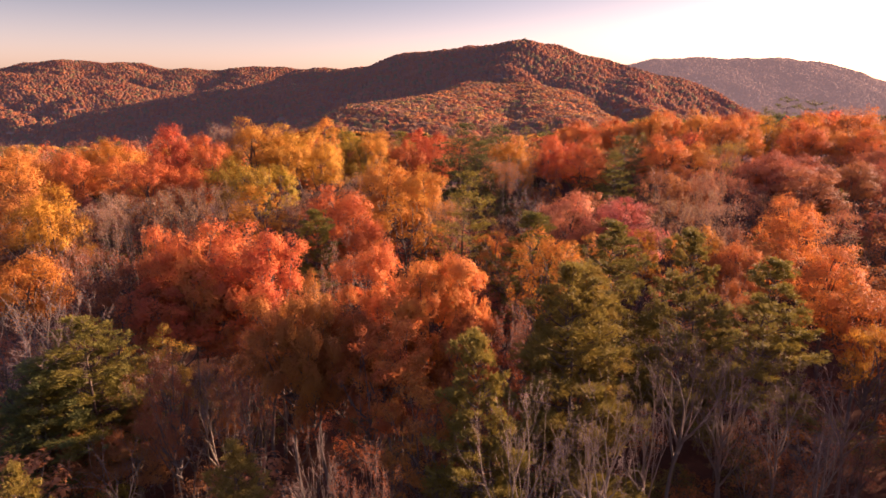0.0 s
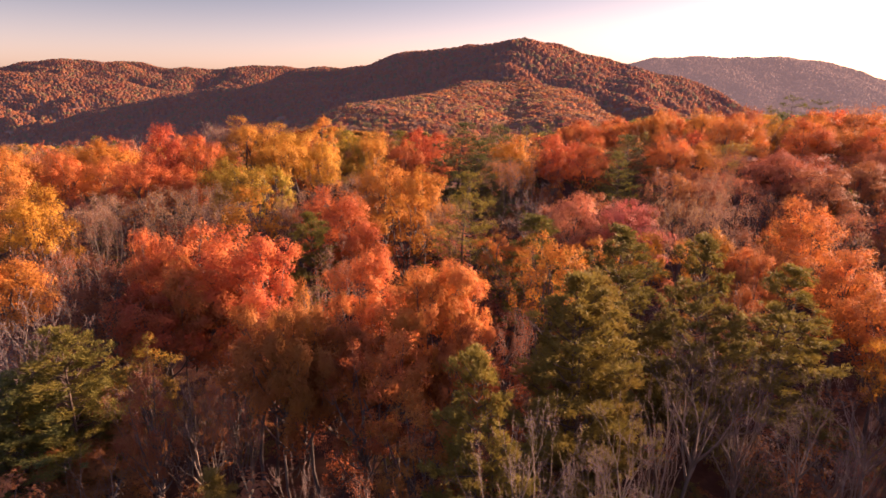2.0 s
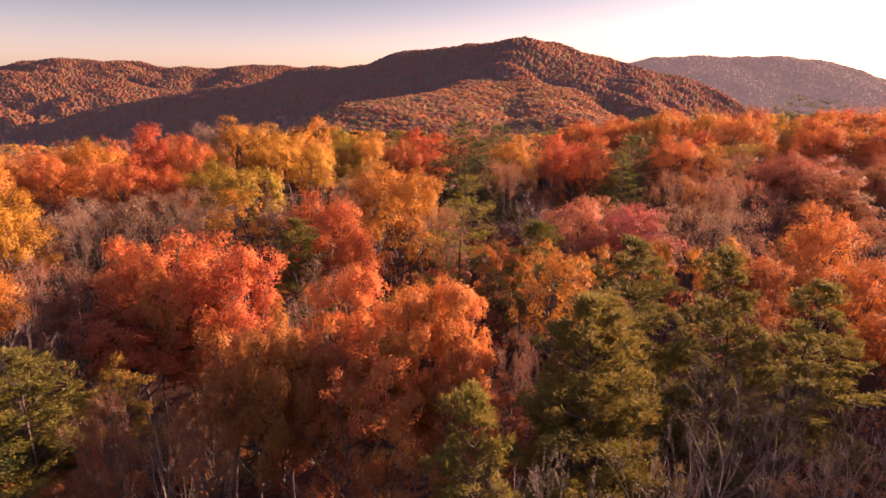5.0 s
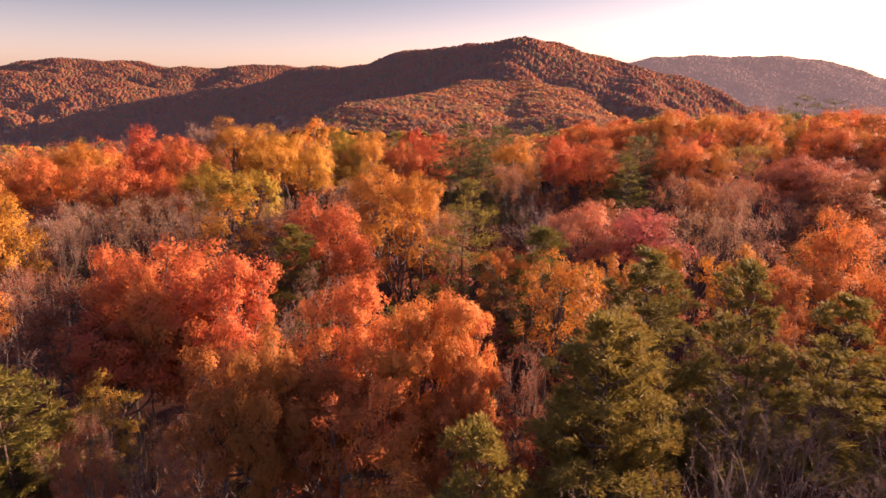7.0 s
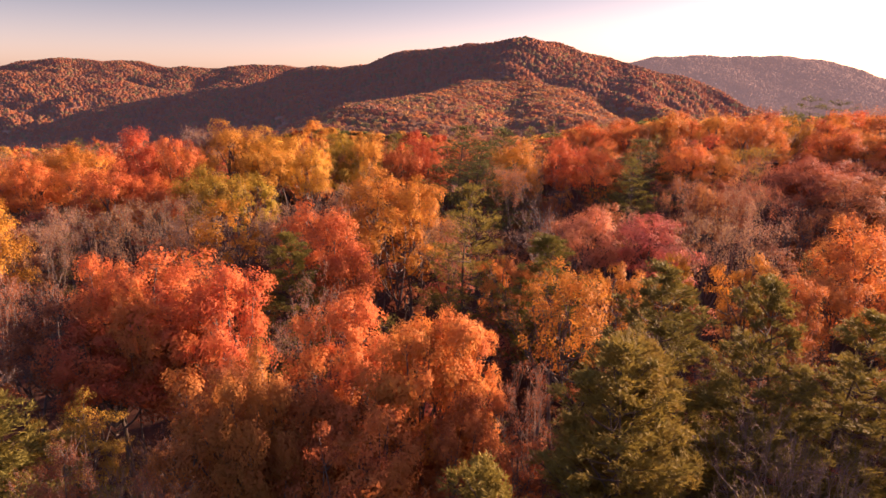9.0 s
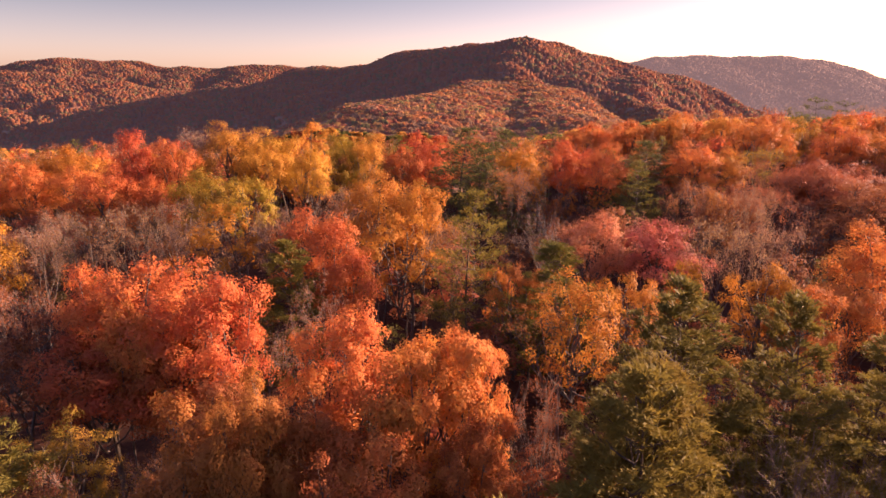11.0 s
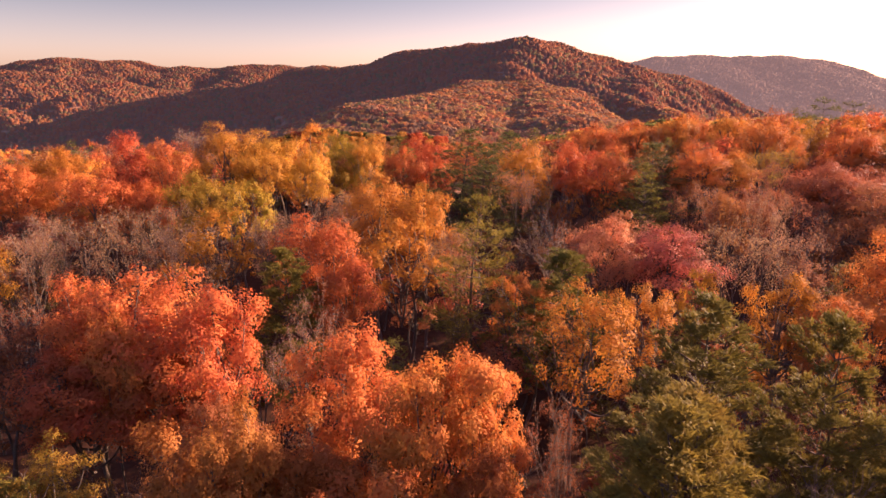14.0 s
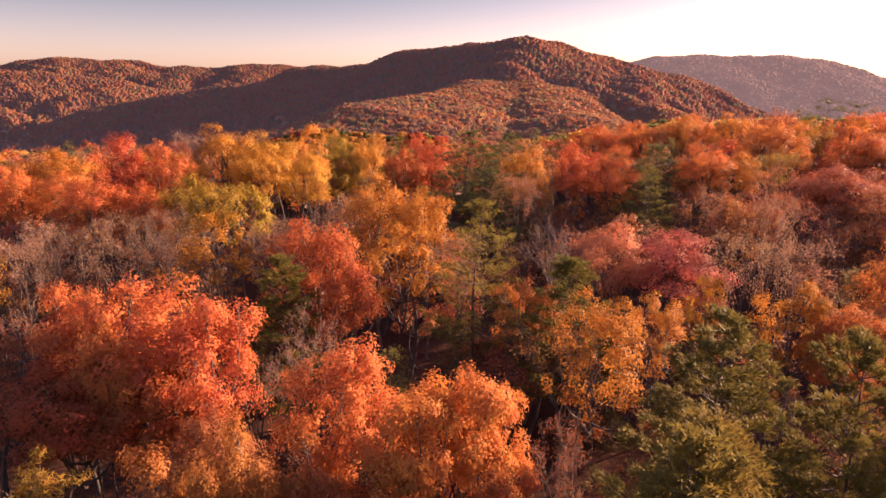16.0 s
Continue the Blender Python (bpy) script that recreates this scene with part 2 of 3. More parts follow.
def land(x, y):
    x, y = np.asarray(x, float), np.asarray(y, float)
    near = 6.0 * smooth(-10, 90, x) * smooth(40, 130, y) - 1.5 * smooth(10, -40, x) + 0.8 * waves(x, y, 14.0)
    near = near + 5.5 * np.exp(-((x + 38) / 26) ** 2 - ((y - 104) / 20) ** 2)
    fall = 95.0 * smooth(150 + 40 * smooth(0, 90, x), 620, y)
    h = near - fall
    far = np.full(x.shape, -1e9)
    for line, slope, width in RIDGES:
        far = np.maximum(far, ridge_height(x, y, line, slope, width))
    far = far + (7.0 * waves(x, y, 60.0) + 3.0 * waves(y, x, 23.0)) * smooth(300, 600, np.hypot(x, y))
    return np.maximum(h, np.where(y > 250, far, -1e9))


def mesh_of(name, verts, faces, material=None):
    """A mesh from arrays; all faces have the same number of corners."""
    me = bpy.data.meshes.new(name)
    verts, faces = np.asarray(verts, np.float32), np.asarray(faces, np.int32)
    k = faces.shape[1]
    me.vertices.add(len(verts))
    me.vertices.foreach_set("co", verts.ravel())
    me.loops.add(faces.size)
    me.loops.foreach_set("vertex_index", faces.ravel())
    me.polygons.add(len(faces))
    me.polygons.foreach_set("loop_start", np.arange(0, faces.size, k, dtype=np.int32))
    me.update(calc_edges=True)
    if material:
        me.materials.append(material)
    return me


def build_ground():
    radii = np.concatenate([[0.5], np.geomspace(4, 400, 110), np.linspace(414, 2700, 165), np.geomspace(2760, 4500, 10)])
    angles = np.concatenate([np.linspace(-48, 48, 260), np.linspace(54, 306, 50)])
    r, a = np.meshgrid(radii, np.radians(angles), indexing="ij")
    x, y = r * np.sin(a), r * np.cos(a)
    z = land(x, y)
    nr, na = r.shape
    i, j = np.meshgrid(np.arange(nr - 1), np.arange(na), indexing="ij")
    j2 = (j + 1) % na
    faces = np.stack([i * na + j, (i + 1) * na + j, (i + 1) * na + j2, i * na + j2], -1).reshape(-1, 4)[:, ::-1]
    me = mesh_of("ground", np.stack([x, y, z], -1).reshape(-1, 3), faces, litter_material())
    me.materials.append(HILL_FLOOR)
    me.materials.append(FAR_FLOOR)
    # zones 1 and 2 carry the painted haze of the hills and mountain
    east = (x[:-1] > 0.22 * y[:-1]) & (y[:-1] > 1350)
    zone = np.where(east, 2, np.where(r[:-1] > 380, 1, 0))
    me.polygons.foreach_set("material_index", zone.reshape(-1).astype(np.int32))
    me.polygons.foreach_set("use_smooth", np.ones(len(faces), bool))
    tagged(new("ground", me), "brown leaf litter on rolling forest ground under the trees", "ground", kind="structure")


build_ground()


# ---------------------------------------------------------------- tree building
def tubes_mesh(name, runs, material, sides=5):
    """One mesh of tapered tubes; runs: (points, radii)."""
    verts, faces = [], []
    for pts, radii in runs:
        first = len(verts)
        s = sides if radii[0] > 0.05 else 3
        for k, (p, r) in enumerate(zip(pts, radii)):
            d = (pts[min(k + 1, len(pts) - 1)] - pts[max(k - 1, 0)]).normalized()
            u = d.orthogonal().normalized()
            v = d.cross(u)
            for q in range(s):
                w = 2 * math.pi * q / s
                verts.append(p + (u * math.cos(w) + v * math.sin(w)) * r)
        for k in range(len(pts) - 1):
            for q in range(s):
                a, b = first + k * s + q, first + k * s + (q + 1) % s
                faces.append((a, b, b + s, a + s))
    return mesh_of(name, [tuple(v) for v in verts], faces, material)


def leaves_mesh(name, centres, normals, length, width, rng, material, along=None):
    """Folded diamond leaves, each at its centre and across its normal."""
    n = len(centres)
    normals = normals / np.linalg.norm(normals, axis=1, keepdims=True)
    side = rng.normal(size=(n, 3)) if along is None else along
    t = np.cross(normals, side)
    t /= np.linalg.norm(t, axis=1, keepdims=True) + 1e-9
    s = np.cross(normals, t)
    size = rng.uniform(0.65, 1.3, (n, 1))
    L, W = length * size / 2, width * size / 2
    fold = normals * W * 0.5
    v = np.stack([centres - t * L, centres + s * W + fold - t * L * 0.1, centres + t * L, centres - s * W + fold - t * L * 0.1], 1)
    return mesh_of(name, v.reshape(-1, 3), np.arange(4 * n).reshape(n, 4), material)


def bent(start, toward, length, radius, rng, steps=4, lift=0.0, wander=0.18, tip=0.35):
    """A crooked limb: its points and radii."""
    d, p = Vector(toward).normalized(), Vector(start)
    pts, radii = [p.copy()], [radius]
    for k in range(steps):
        d = (d + Vector(rng.normal(0, wander, 3)) + Vector((0, 0, lift))).normalized()
        p = p + d * (length / steps)
        pts.append(p.copy())
        radii.append(radius * (1 - (1 - tip) * (k + 1) / steps))
    return pts, radii


def joined_limb(a, b, radius, rng, steps=4, sag=0.12, tip=0.4):
    """A crooked limb from a to b."""
    a, b = Vector(a), Vector(b)
    n = (b - a).length
    off = Vector(rng.normal(0, 1, 3)) * n * 0.07
    pts, radii = [], []
    for k in range(steps + 1):
        u = k / steps
        p = a.lerp(b, u) + off * math.sin(math.pi * u) - Vector((0, 0, sag * n * math.sin(math.pi * u)))
        pts.append(p)
        radii.append(radius * (1 - (1 - tip) * u))
    return pts, radii


def tree_root(name):
    root = new(name)
    root.empty_display_size = 0.5
    return root


def part_mesh(name, me, parent, label=""):
    ob = new(name, me)
    ob.parent = parent
    if label:
        ob["label"] = label
    return ob


H0, R0 = 18.0, 4.6         # height and crown radius of every pattern tree before it is scaled


def broadleaf(seed, leaves, length, openness=0.0, lump=1.0):
    """Oak or maple: trunk, limbs to the lobes of a billowing crown, leaves on the outer side of many clumps."""
    rng = np.random.default_rng(seed)
    root = tree_root("broadleaf_tree")
    fork = H0 * rng.uniform(0.36, 0.44)
    lean = Vector((rng.normal(0, 0.4), rng.normal(0, 0.4), 0))
    top = Vector((0, 0, H0 * 0.8)) + lean
    runs = [joined_limb((0, 0, -1.2), top, 0.24, rng, 7, 0.0, 0.25)]
    fine, centres, spokes = [], [], []
    # lobes over an upright egg, from the top down to below its widest part
    count = int(rng.integers(17, 21))
    lobes = []
    for k in range(count):
        v = 1.0 - 1.5 * (k + 0.5) / count
        a = 2.39996 * k + rng.uniform(-0.35, 0.35)
        ring = math.sqrt(max(0.0, 1 - v * v))
        out = rng.uniform(0.7, 1.12)
        lobes.append((Vector((math.cos(a) * R0 * ring * out * 0.74, math.sin(a) * R0 * ring * out * 0.74, H0 * (0.68 + 0.24 * v * min(out, 1.0)) + rng.normal(0, 0.35))) + lean,
                      rng.uniform(0.95, 1.65) * lump))
    for c, r in lobes:
        start = Vector((0, 0, rng.uniform(fork, fork + 4.5))) + lean * 0.6
        start.z = min(start.z, c.z - 0.8)
        runs.append(joined_limb(start, c, 0.1, rng, 5, 0.1, 0.35))
        for _ in range(int(rng.integers(8, 12))):
            d = Vector(rng.normal(0, 1, 3)).normalized()
            if d.z < -0.25:
                d.z *= -0.6
            sub = c + Vector((d.x, d.y, d.z * 1.2)) * r * rng.uniform(0.6, 1.0)
            fine.append(joined_limb(c - Vector((0, 0, r * 0.5)), sub, 0.03, rng, 3, 0.05, 0.3))
            if rng.random() > openness:
                centres.append((sub, r * rng.uniform(0.3, 0.5) * lump, sub - c))
        if not openness:
            centres.append((c, r * 0.72, c - lean - Vector((0, 0, H0 * 0.6))))
    cs = np.array([tuple(c[0]) for c in centres])
    rs = np.array([c[1] for c in centres])
    lobe_out = np.array([tuple(c[2].normalized()) for c in centres])
    crown_out = cs - np.array([lean.x, lean.y, H0 * 0.62])
    crown_out /= np.linalg.norm(crown_out, axis=1, keepdims=True)
    pick = rng.choice(len(cs), leaves, p=rs ** 2 / (rs ** 2).sum())
    d = rng.normal(size=(leaves, 3))
    d[:, 2] = np.where(d[:, 2] < 0, d[:, 2] * 0.55, d[:, 2])
    d /= np.linalg.norm(d, axis=1, keepdims=True)
    at = cs[pick] + d * rs[pick][:, None] * rng.uniform(0.35, 1.12, (leaves, 1)) ** 0.7 * np.array([1.15, 1.15, 0.9])
    normals = d * 0.7 + lobe_out[pick] * 0.6 + crown_out[pick] * 0.45 + rng.normal(0, 0.2, (leaves, 3)) + np.array([0, 0, 0.15])
    if leaves > 3000:
        part_mesh("trunk", tubes_mesh("trunk", runs[:1], BARK, 8), root)
        for run in runs[1:]:
            part_mesh("limb", tubes_mesh("limb", [run], BARK), root)
        tagged(part_mesh("twig_spray", tubes_mesh("twig_spray", fine[::2], BARK), root), kind="stuff")
    else:
        part_mesh("trunk", tubes_mesh("trunk", runs[:1], BARK, 5), root)
        tagged(part_mesh("limb", tubes_mesh("limb", runs[1:] + (fine[::3] if leaves > 2400 else []), BARK, 4), root), kind="stuff")
    part_mesh("crown", leaves_mesh("crown", at, normals, length, length * 0.68, rng, LEAF["orange"]), root)
    return root


REACH = {}                 # crown radius of the bare pattern trees, by pattern


def bare_tree(seed, leaves=0, length=0.22, thick=1.0, split=False, depth=4, fine=3, low=0.42):
    """A leafless tree: the stem forks at mid-height into rising limbs, which fork again and again into fine twigs;
    leaves: the few that still hang on."""
    rng = np.random.default_rng(seed)
    root = tree_root("bare_tree")
    stem = H0 * rng.uniform(low, low + 0.08)
    trunk = joined_limb((0, 0, -1.2), (rng.normal(0, 0.35), rng.normal(0, 0.35), stem), 0.19 * thick, rng, 6, 0.0, 0.62)
    base = trunk[0][-1]
    limbs, sprays, tips = [], [], []

    def fork(p, d, n, r, level, own, twigs):
        run = bent(p, d, n, r, rng, 3, 0.035, 0.09, 0.62)
        own.append(run)
        end, way = run[0][-1], (run[0][-1] - run[0][-2]).normalized()
        if level == 0:
            tips.append(end)
            for _ in range(fine):
                side = (way + Vector(rng.normal(0, 0.42, 3))).normalized()
                twigs.append(([end.copy(), end + side * rng.uniform(0.35, 0.8)], [0.012, 0.005]))
                mid = run[0][1].lerp(run[0][2], rng.random())
                side = (way + Vector(rng.normal(0, 0.6, 3))).normalized()
                twigs.append(([mid, mid + side * rng.uniform(0.3, 0.6)], [0.010, 0.005]))
            return
        turn = Vector(rng.normal(0, 1, 3)).cross(way).normalized()
        for sign in (1, -1):
            side = (way + turn * sign * rng.uniform(0.3, 0.65) + Vector((0, 0, 0.06))).normalized()
            fork(end, side, n * rng.uniform(0.64, 0.84), run[1][-1] * rng.uniform(0.72, 0.9), level - 1, own, twigs)
        if rng.random() < 0.75:
            mid = run[0][2]
            side = (way + Vector(rng.normal(0, 0.5, 3))).normalized()
            fork(mid, side, n * rng.uniform(0.5, 0.66), run[1][-1] * 0.55, max(level - 2, 0), own, twigs)

    count = int(rng.integers(5, 7))
    for k in range(count):
        a = 2 * math.pi * k / count + rng.uniform(-0.4, 0.4)
        out = Vector((math.cos(a), math.sin(a), rng.uniform(1.0, 2.2)))
        own, twigs = [], []
        start = trunk[0][4].lerp(base, rng.uniform(0.2, 1.0))
        fork(start, out, (H0 - stem) * rng.uniform(0.28, 0.34), 0.12 * thick, depth, own, twigs)
        limbs.append(own)
        sprays.append(twigs)
    # bring the whole crown to the common height
    top = max(t.z for t in tips)
    lift = (H0 - stem * 0.8 - 0.4) / (top - stem * 0.8)
    for own in limbs + sprays:
        for pts, _ in own:
            for p in pts:
                if p.z > stem * 0.8:
                    p.z = stem * 0.8 + (p.z - stem * 0.8) * lift
    REACH[root.name] = float(np.percentile([math.hypot(t.x, t.y) for t in tips], 92))
    bark = PALE_BARK if not leaves else BARK
    part_mesh("trunk", tubes_mesh("trunk", [trunk], bark, 7), root)
    if split:
        for own, twigs in zip(limbs, sprays):
            limb = part_mesh("limb", tubes_mesh("limb", own, bark, 5), root)
            tagged(part_mesh("twig_spray", tubes_mesh("twig_spray", twigs, TWIGS), limb, "fine red-brown twigs"), kind="stuff")
    else:
        part_mesh("limb", tubes_mesh("limb", sum(limbs, []), bark, 3), root)
        tagged(part_mesh("twig_spray", tubes_mesh("twig_spray", sum(sprays, []), TWIGS), root, "fine red-brown twigs"), kind="stuff")
    if leaves:
        cs = np.array([tuple(t) for t in tips])
        at = cs[rng.integers(0, len(cs), leaves)] + rng.normal(0, 0.32, (leaves, 3))
        part_mesh("crown", leaves_mesh("crown", at, rng.normal(size=(leaves, 3)), length, length * 0.65, rng, LEAF["tan"]), root)
    return root


def pine(seed, needles, length, flat=0.0, levels=12):
    """Pine: long boughs in separate uneven tiers, each a flat plate of side shoots that end in tufts of upturned needles."""
    rng = np.random.default_rng(seed)
    root = tree_root("pine_tree")
    tip = Vector((rng.normal(0, 0.4), rng.normal(0, 0.4), H0 - 0.5))
    trunk = joined_limb((0, 0, -1.2), tip, 0.2, rng, 8, 0.0, 0.12)
    boughs, tufts = [], []
    for k in range(levels):
        u = k / (levels - 1)
        z = H0 * (0.34 + 0.61 * u)
        reach = R0 * (1.0 * (1 - u ** 1.35) ** 0.75 + 0.14 + 0.35 * flat * u) * rng.uniform(0.85, 1.1)
        count = int(rng.integers(5, 7)) if u < 0.85 else 4
        turn = rng.uniform(0, 6.28)
        for b in range(count):
            a = turn + 2 * math.pi * b / count + rng.normal(0, 0.2)
            n = reach * rng.uniform(0.6, 1.15)
            zz = min(z + rng.normal(0, 0.2), H0 - 0.7)
            run = bent((tip.x * zz / H0, tip.y * zz / H0, zz), (math.cos(a), math.sin(a), 0.02 + 0.7 * u * u * (1 - flat)), n, 0.05, rng, 5, 0.05, 0.07, 0.35)
            own = [run]
            m = max(3, int(n * 2.4))
            for q in range(m):
                f = (0.28 + 0.72 * (q + rng.random()) / m) * 4.999
                i = int(f)
                p = run[0][i].lerp(run[0][i + 1], f - i)
                along = (run[0][i + 1] - run[0][i]).normalized()
                side = Vector((-math.sin(a), math.cos(a), 0)) * (1 if q % 2 else -1) * rng.uniform(0.5, 1.1)
                aim = (along * 0.8 + side + Vector((0, 0, rng.uniform(0.05, 0.3)))).normalized()
                long = rng.uniform(0.7, 1.3) * (0.45 + 0.16 * n) * (1.25 - f / 6)
                own.append(([p, p + aim * long], [0.018, 0.008]))
                for w in range(max(2, int(long / 0.3))):
                    e = p + aim * long * (0.35 + 0.65 * (w + rng.random()) / max(2, int(long / 0.3)))
                    tufts.append((e + Vector((rng.normal(0, 0.3), rng.normal(0, 0.3), rng.normal(0, 0.08))), aim))
            tufts.append((run[0][-1], (run[0][-1] - run[0][-2]).normalized()))
            boughs.append(own)
    for q in range(14):
        tufts.append((tip + Vector((rng.normal(0, 0.22), rng.normal(0, 0.22), rng.uniform(-1.2, 0.3))), Vector((0, 0, 1))))
    ps, ds = np.array([tuple(c[0]) for c in tufts]), np.array([tuple(c[1]) for c in tufts])
    n = needles
    pick = rng.integers(0, len(ps), n)
    d = ds[pick] * 0.7 + rng.normal(size=(n, 3)) * 0.45 + np.array([0, 0, 0.3])
    d /= np.linalg.norm(d, axis=1, keepdims=True)
    at = ps[pick] + d * length * 0.5 + rng.normal(0, 1, (n, 3)) * np.array([0.15, 0.15, 0.05])
    nn = np.cross(d, rng.normal(size=(n, 3)))
    nn = nn / np.linalg.norm(nn, axis=1, keepdims=True)
    nn = nn * np.sign(nn[:, 2:] + 1e-9) + np.array([0, 0, 0.8])
    if needles > 9000:
        part_mesh("trunk", tubes_mesh("trunk", [trunk], PINE_BARK, 7), root)
        for own in boughs[::3]:
            part_mesh("bough", tubes_mesh("bough", own, PINE_BARK), root)
        rest_of = [r for k, own in enumerate(boughs) if k % 3 for r in own]
        tagged(part_mesh("inner_wood", tubes_mesh("inner_wood", rest_of, PINE_BARK), root), kind="stuff")
    else:
        part_mesh("trunk", tubes_mesh("trunk", [trunk] + [r for own in boughs for r in own[:1]], PINE_BARK, 4), root)
    part_mesh("crown", leaves_mesh("crown", at, nn, length, length * 0.17, rng, LEAF["pine"], np.cross(nn, d)), root)
    return root


PATTERNS = {
    "broad_close": [broadleaf(s, 26000, 0.15) for s in (15, 16, 17)],
    "open_close": [broadleaf(s, 12000, 0.14, 0.4) for s in (18, 19)],
    "broad_near": [broadleaf(s, 18000, 0.18, 0.0, 1.1) for s in (11, 12, 13, 14)],
    "broad_mid": [broadleaf(s, 12500, 0.195, 0.0, 1.12) for s in (21, 22, 23, 24)],
    "broad_far": [broadleaf(s, 5000, 0.32, 0.0, 1.2) for s in (31, 32, 33)],
    "broad_fill": [broadleaf(s, 1300, 0.45) for s in (34, 35, 36)],
    "open_fill": [broadleaf(s, 800, 0.42, 0.4) for s in (45, 46)],
    "bare_fill": [bare_tree(s, depth=3, fine=2) for s in (56, 57, 58)],
    "thin_fill": [bare_tree(s, 1200, 0.2, depth=3, fine=1) for s in (65, 66)],
    "pine_fill": [pine(s, 2600, 0.55) for s in (77, 78)],
    "open_near": [broadleaf(s, 8000, 0.17, 0.4) for s in (41, 42)],
    "open_mid": [broadleaf(s, 4000, 0.25, 0.35) for s in (43, 44)],
    "bare_near": [bare_tree(s, thick=1.3, split=True, depth=4, fine=3, low=0.5) for s in (51, 52, 53)],
    "bare_mid": [bare_tree(s, fine=3) for s in (54, 55)],
    "thin_near": [bare_tree(s, 3000, 0.13) for s in (61, 62)],
    "thin_mid": [bare_tree(s, 3400, 0.15) for s in (63, 64)],
    "pine_near": [pine(s, 36000, 0.36) for s in (71, 72, 73)],
    "pine_mid": [pine(s, 9000, 0.42) for s in (74, 75)],
    "pine_flat": [pine(s, 4000, 0.5, 1.0, 8) for s in (76,)],
}
KIND = {
    "broad": ("broadleaf_tree", "broadleaf tree", "broadleaf tree in dense {} autumn leaf"),
    "open": ("broadleaf_tree", "broadleaf tree", "broadleaf tree with an open crown of {} leaves"),
    "bare": ("bare_tree", "bare tree", "leafless tree with pale grey limbs and fine twigs"),
    "thin": ("half_bare_tree", "bare tree", "half-bare tree with a few {} leaves on its twigs"),
    "pine": ("pine_tree", "pine", "pine with layered boughs of {} needles"),
}
WORDS = {"red": "deep red", "scarlet": "bright scarlet", "orange": "bright orange", "amber": "amber-orange", "gold": "golden",
         "yellow": "pale yellow", "olive": "olive-gold", "pink": "crimson-pink", "russet": "dull russet", "rust": "rusty orange", "rose": "rose-brown",
         "tan": "dry tan", "pine": "olive-green", "pine_gold": "yellow-green", "pine_dark": "dark green"}
chooser = random.Random(5)
planted = []


def plant(kind, tone, x, y, height, spread, which=None, shrub=False, fill=False):
    """One tree of that kind and leaf colour on the ground at x, y."""
    d = math.hypot(x, y)
    grade = "near" if d < 64 else ("far" if d > 175 and kind == "broad" else "mid")
    if d < 49 and kind in ("broad", "open"):
        grade = "close"
    if fill:
        grade = "fill"
    if kind == "flat":
        kind, pool = "pine", PATTERNS["pine_flat"]
    else:
        pool = PATTERNS[kind + "_" + grade]
    pattern = pool[chooser.randrange(len(pool)) if which is None else which % len(pool)]
    reach = REACH.get(pattern.name, R0)
    scale = Matrix.Diagonal((spread / reach, spread / reach, height / H0, 1))
    z = float(land(x, y))
    ob = copy_thing(pattern, pose(x, y, z, 0, 0, chooser.uniform(0, 360)) @ scale)
    name, category, label = KIND[kind]
    if name == "broadleaf_tree":
        name, category = ("maple_tree", "maple") if tone in ("red", "scarlet", "pink", "orange") else ("oak_tree", "oak")
        label = label.replace("broadleaf tree", category)
    if shrub:
        name, category, label = "understory_shrub", "shrub", "low understory bush of {} leaves below the trees"
        if y > 61:
            name, category, label = "oak_sapling", "sapling", "young oak with {} leaves under taller crowns"
    ob.name = name
    tagged(ob, label.format(WORDS[tone]), category, "trees of the forest")
    for c in ob.children:
        if c.name.startswith("crown"):
            c.material_slots[0].link = "OBJECT"
            c.material_slots[0].material = LEAF[tone]
    planted.append((x, y, spread, height))
    return ob


# ---------------------------------------------------------------- the trees that stand out
plant("bare", "tan", 3.6, 24.3, 17.1, 2.9)
plant("bare", "tan", 7.6, 24.8, 16.6, 3.0)
plant("bare", "tan", 14.7, 32.5, 17.1, 3.4)
plant("bare", "tan", 18.5, 34.0, 15.0, 2.7)
plant("bare", "tan", 20.1, 31.0, 14.8, 2.3)
plant("bare", "tan", 21.7, 29.0, 14.2, 2.2)
plant("bare", "tan", 11.4, 29.0, 15.3, 2.2)
plant("bare", "tan", -5.4, 20.5, 17.2, 2.0)
plant("thin", "russet", -3.3, 21.0, 16.0, 1.5)
plant("pine", "pine_gold", -9.1, 23.0, 15.1, 2.4)
plant("pine", "pine_gold", -18.3, 22.0, 15.0, 2.1)
plant("broad", "russet", -22.2, 37.5, 8.9, 4.1)
plant("open", "russet", -26.8, 36.0, 8.7, 3.1)
plant("thin", "russet", -18.3, 38.0, 10.6, 3.3)
plant("pine", "pine", -26.1, 39.5, 16.2, 4.8)
plant("pine", "pine_dark", -28.1, 37.0, 13.9, 4.5)
plant("open", "olive", -22.4, 43.5, 13.5, 3.1)
plant("thin", "olive", -19.3, 42.5, 11.7, 2.8)
plant("bare", "tan", -29.6, 40.5, 18.6, 4.9)
plant("pine", "pine_gold", 1.6, 27.0, 18.6, 3.0)
plant("open", "rust", -1.6, 29.0, 15.0, 2.8)
plant("pine", "pine_gold", 6.8, 31.6, 20.2, 4.2)
plant("pine", "pine_gold", 8.6, 33.2, 19.9, 3.6)
plant("pine", "pine", 12.5, 40.5, 20.9, 4.5)
plant("pine", "pine", 16.7, 38.5, 20.9, 3.6)
plant("pine", "pine_gold", 23.7, 40.5, 18.0, 4.1)
plant("thin", "russet", 22.8, 44.0, 16.4, 2.8)
plant("open", "gold", 25.5, 57.0, 18.0, 3.2)
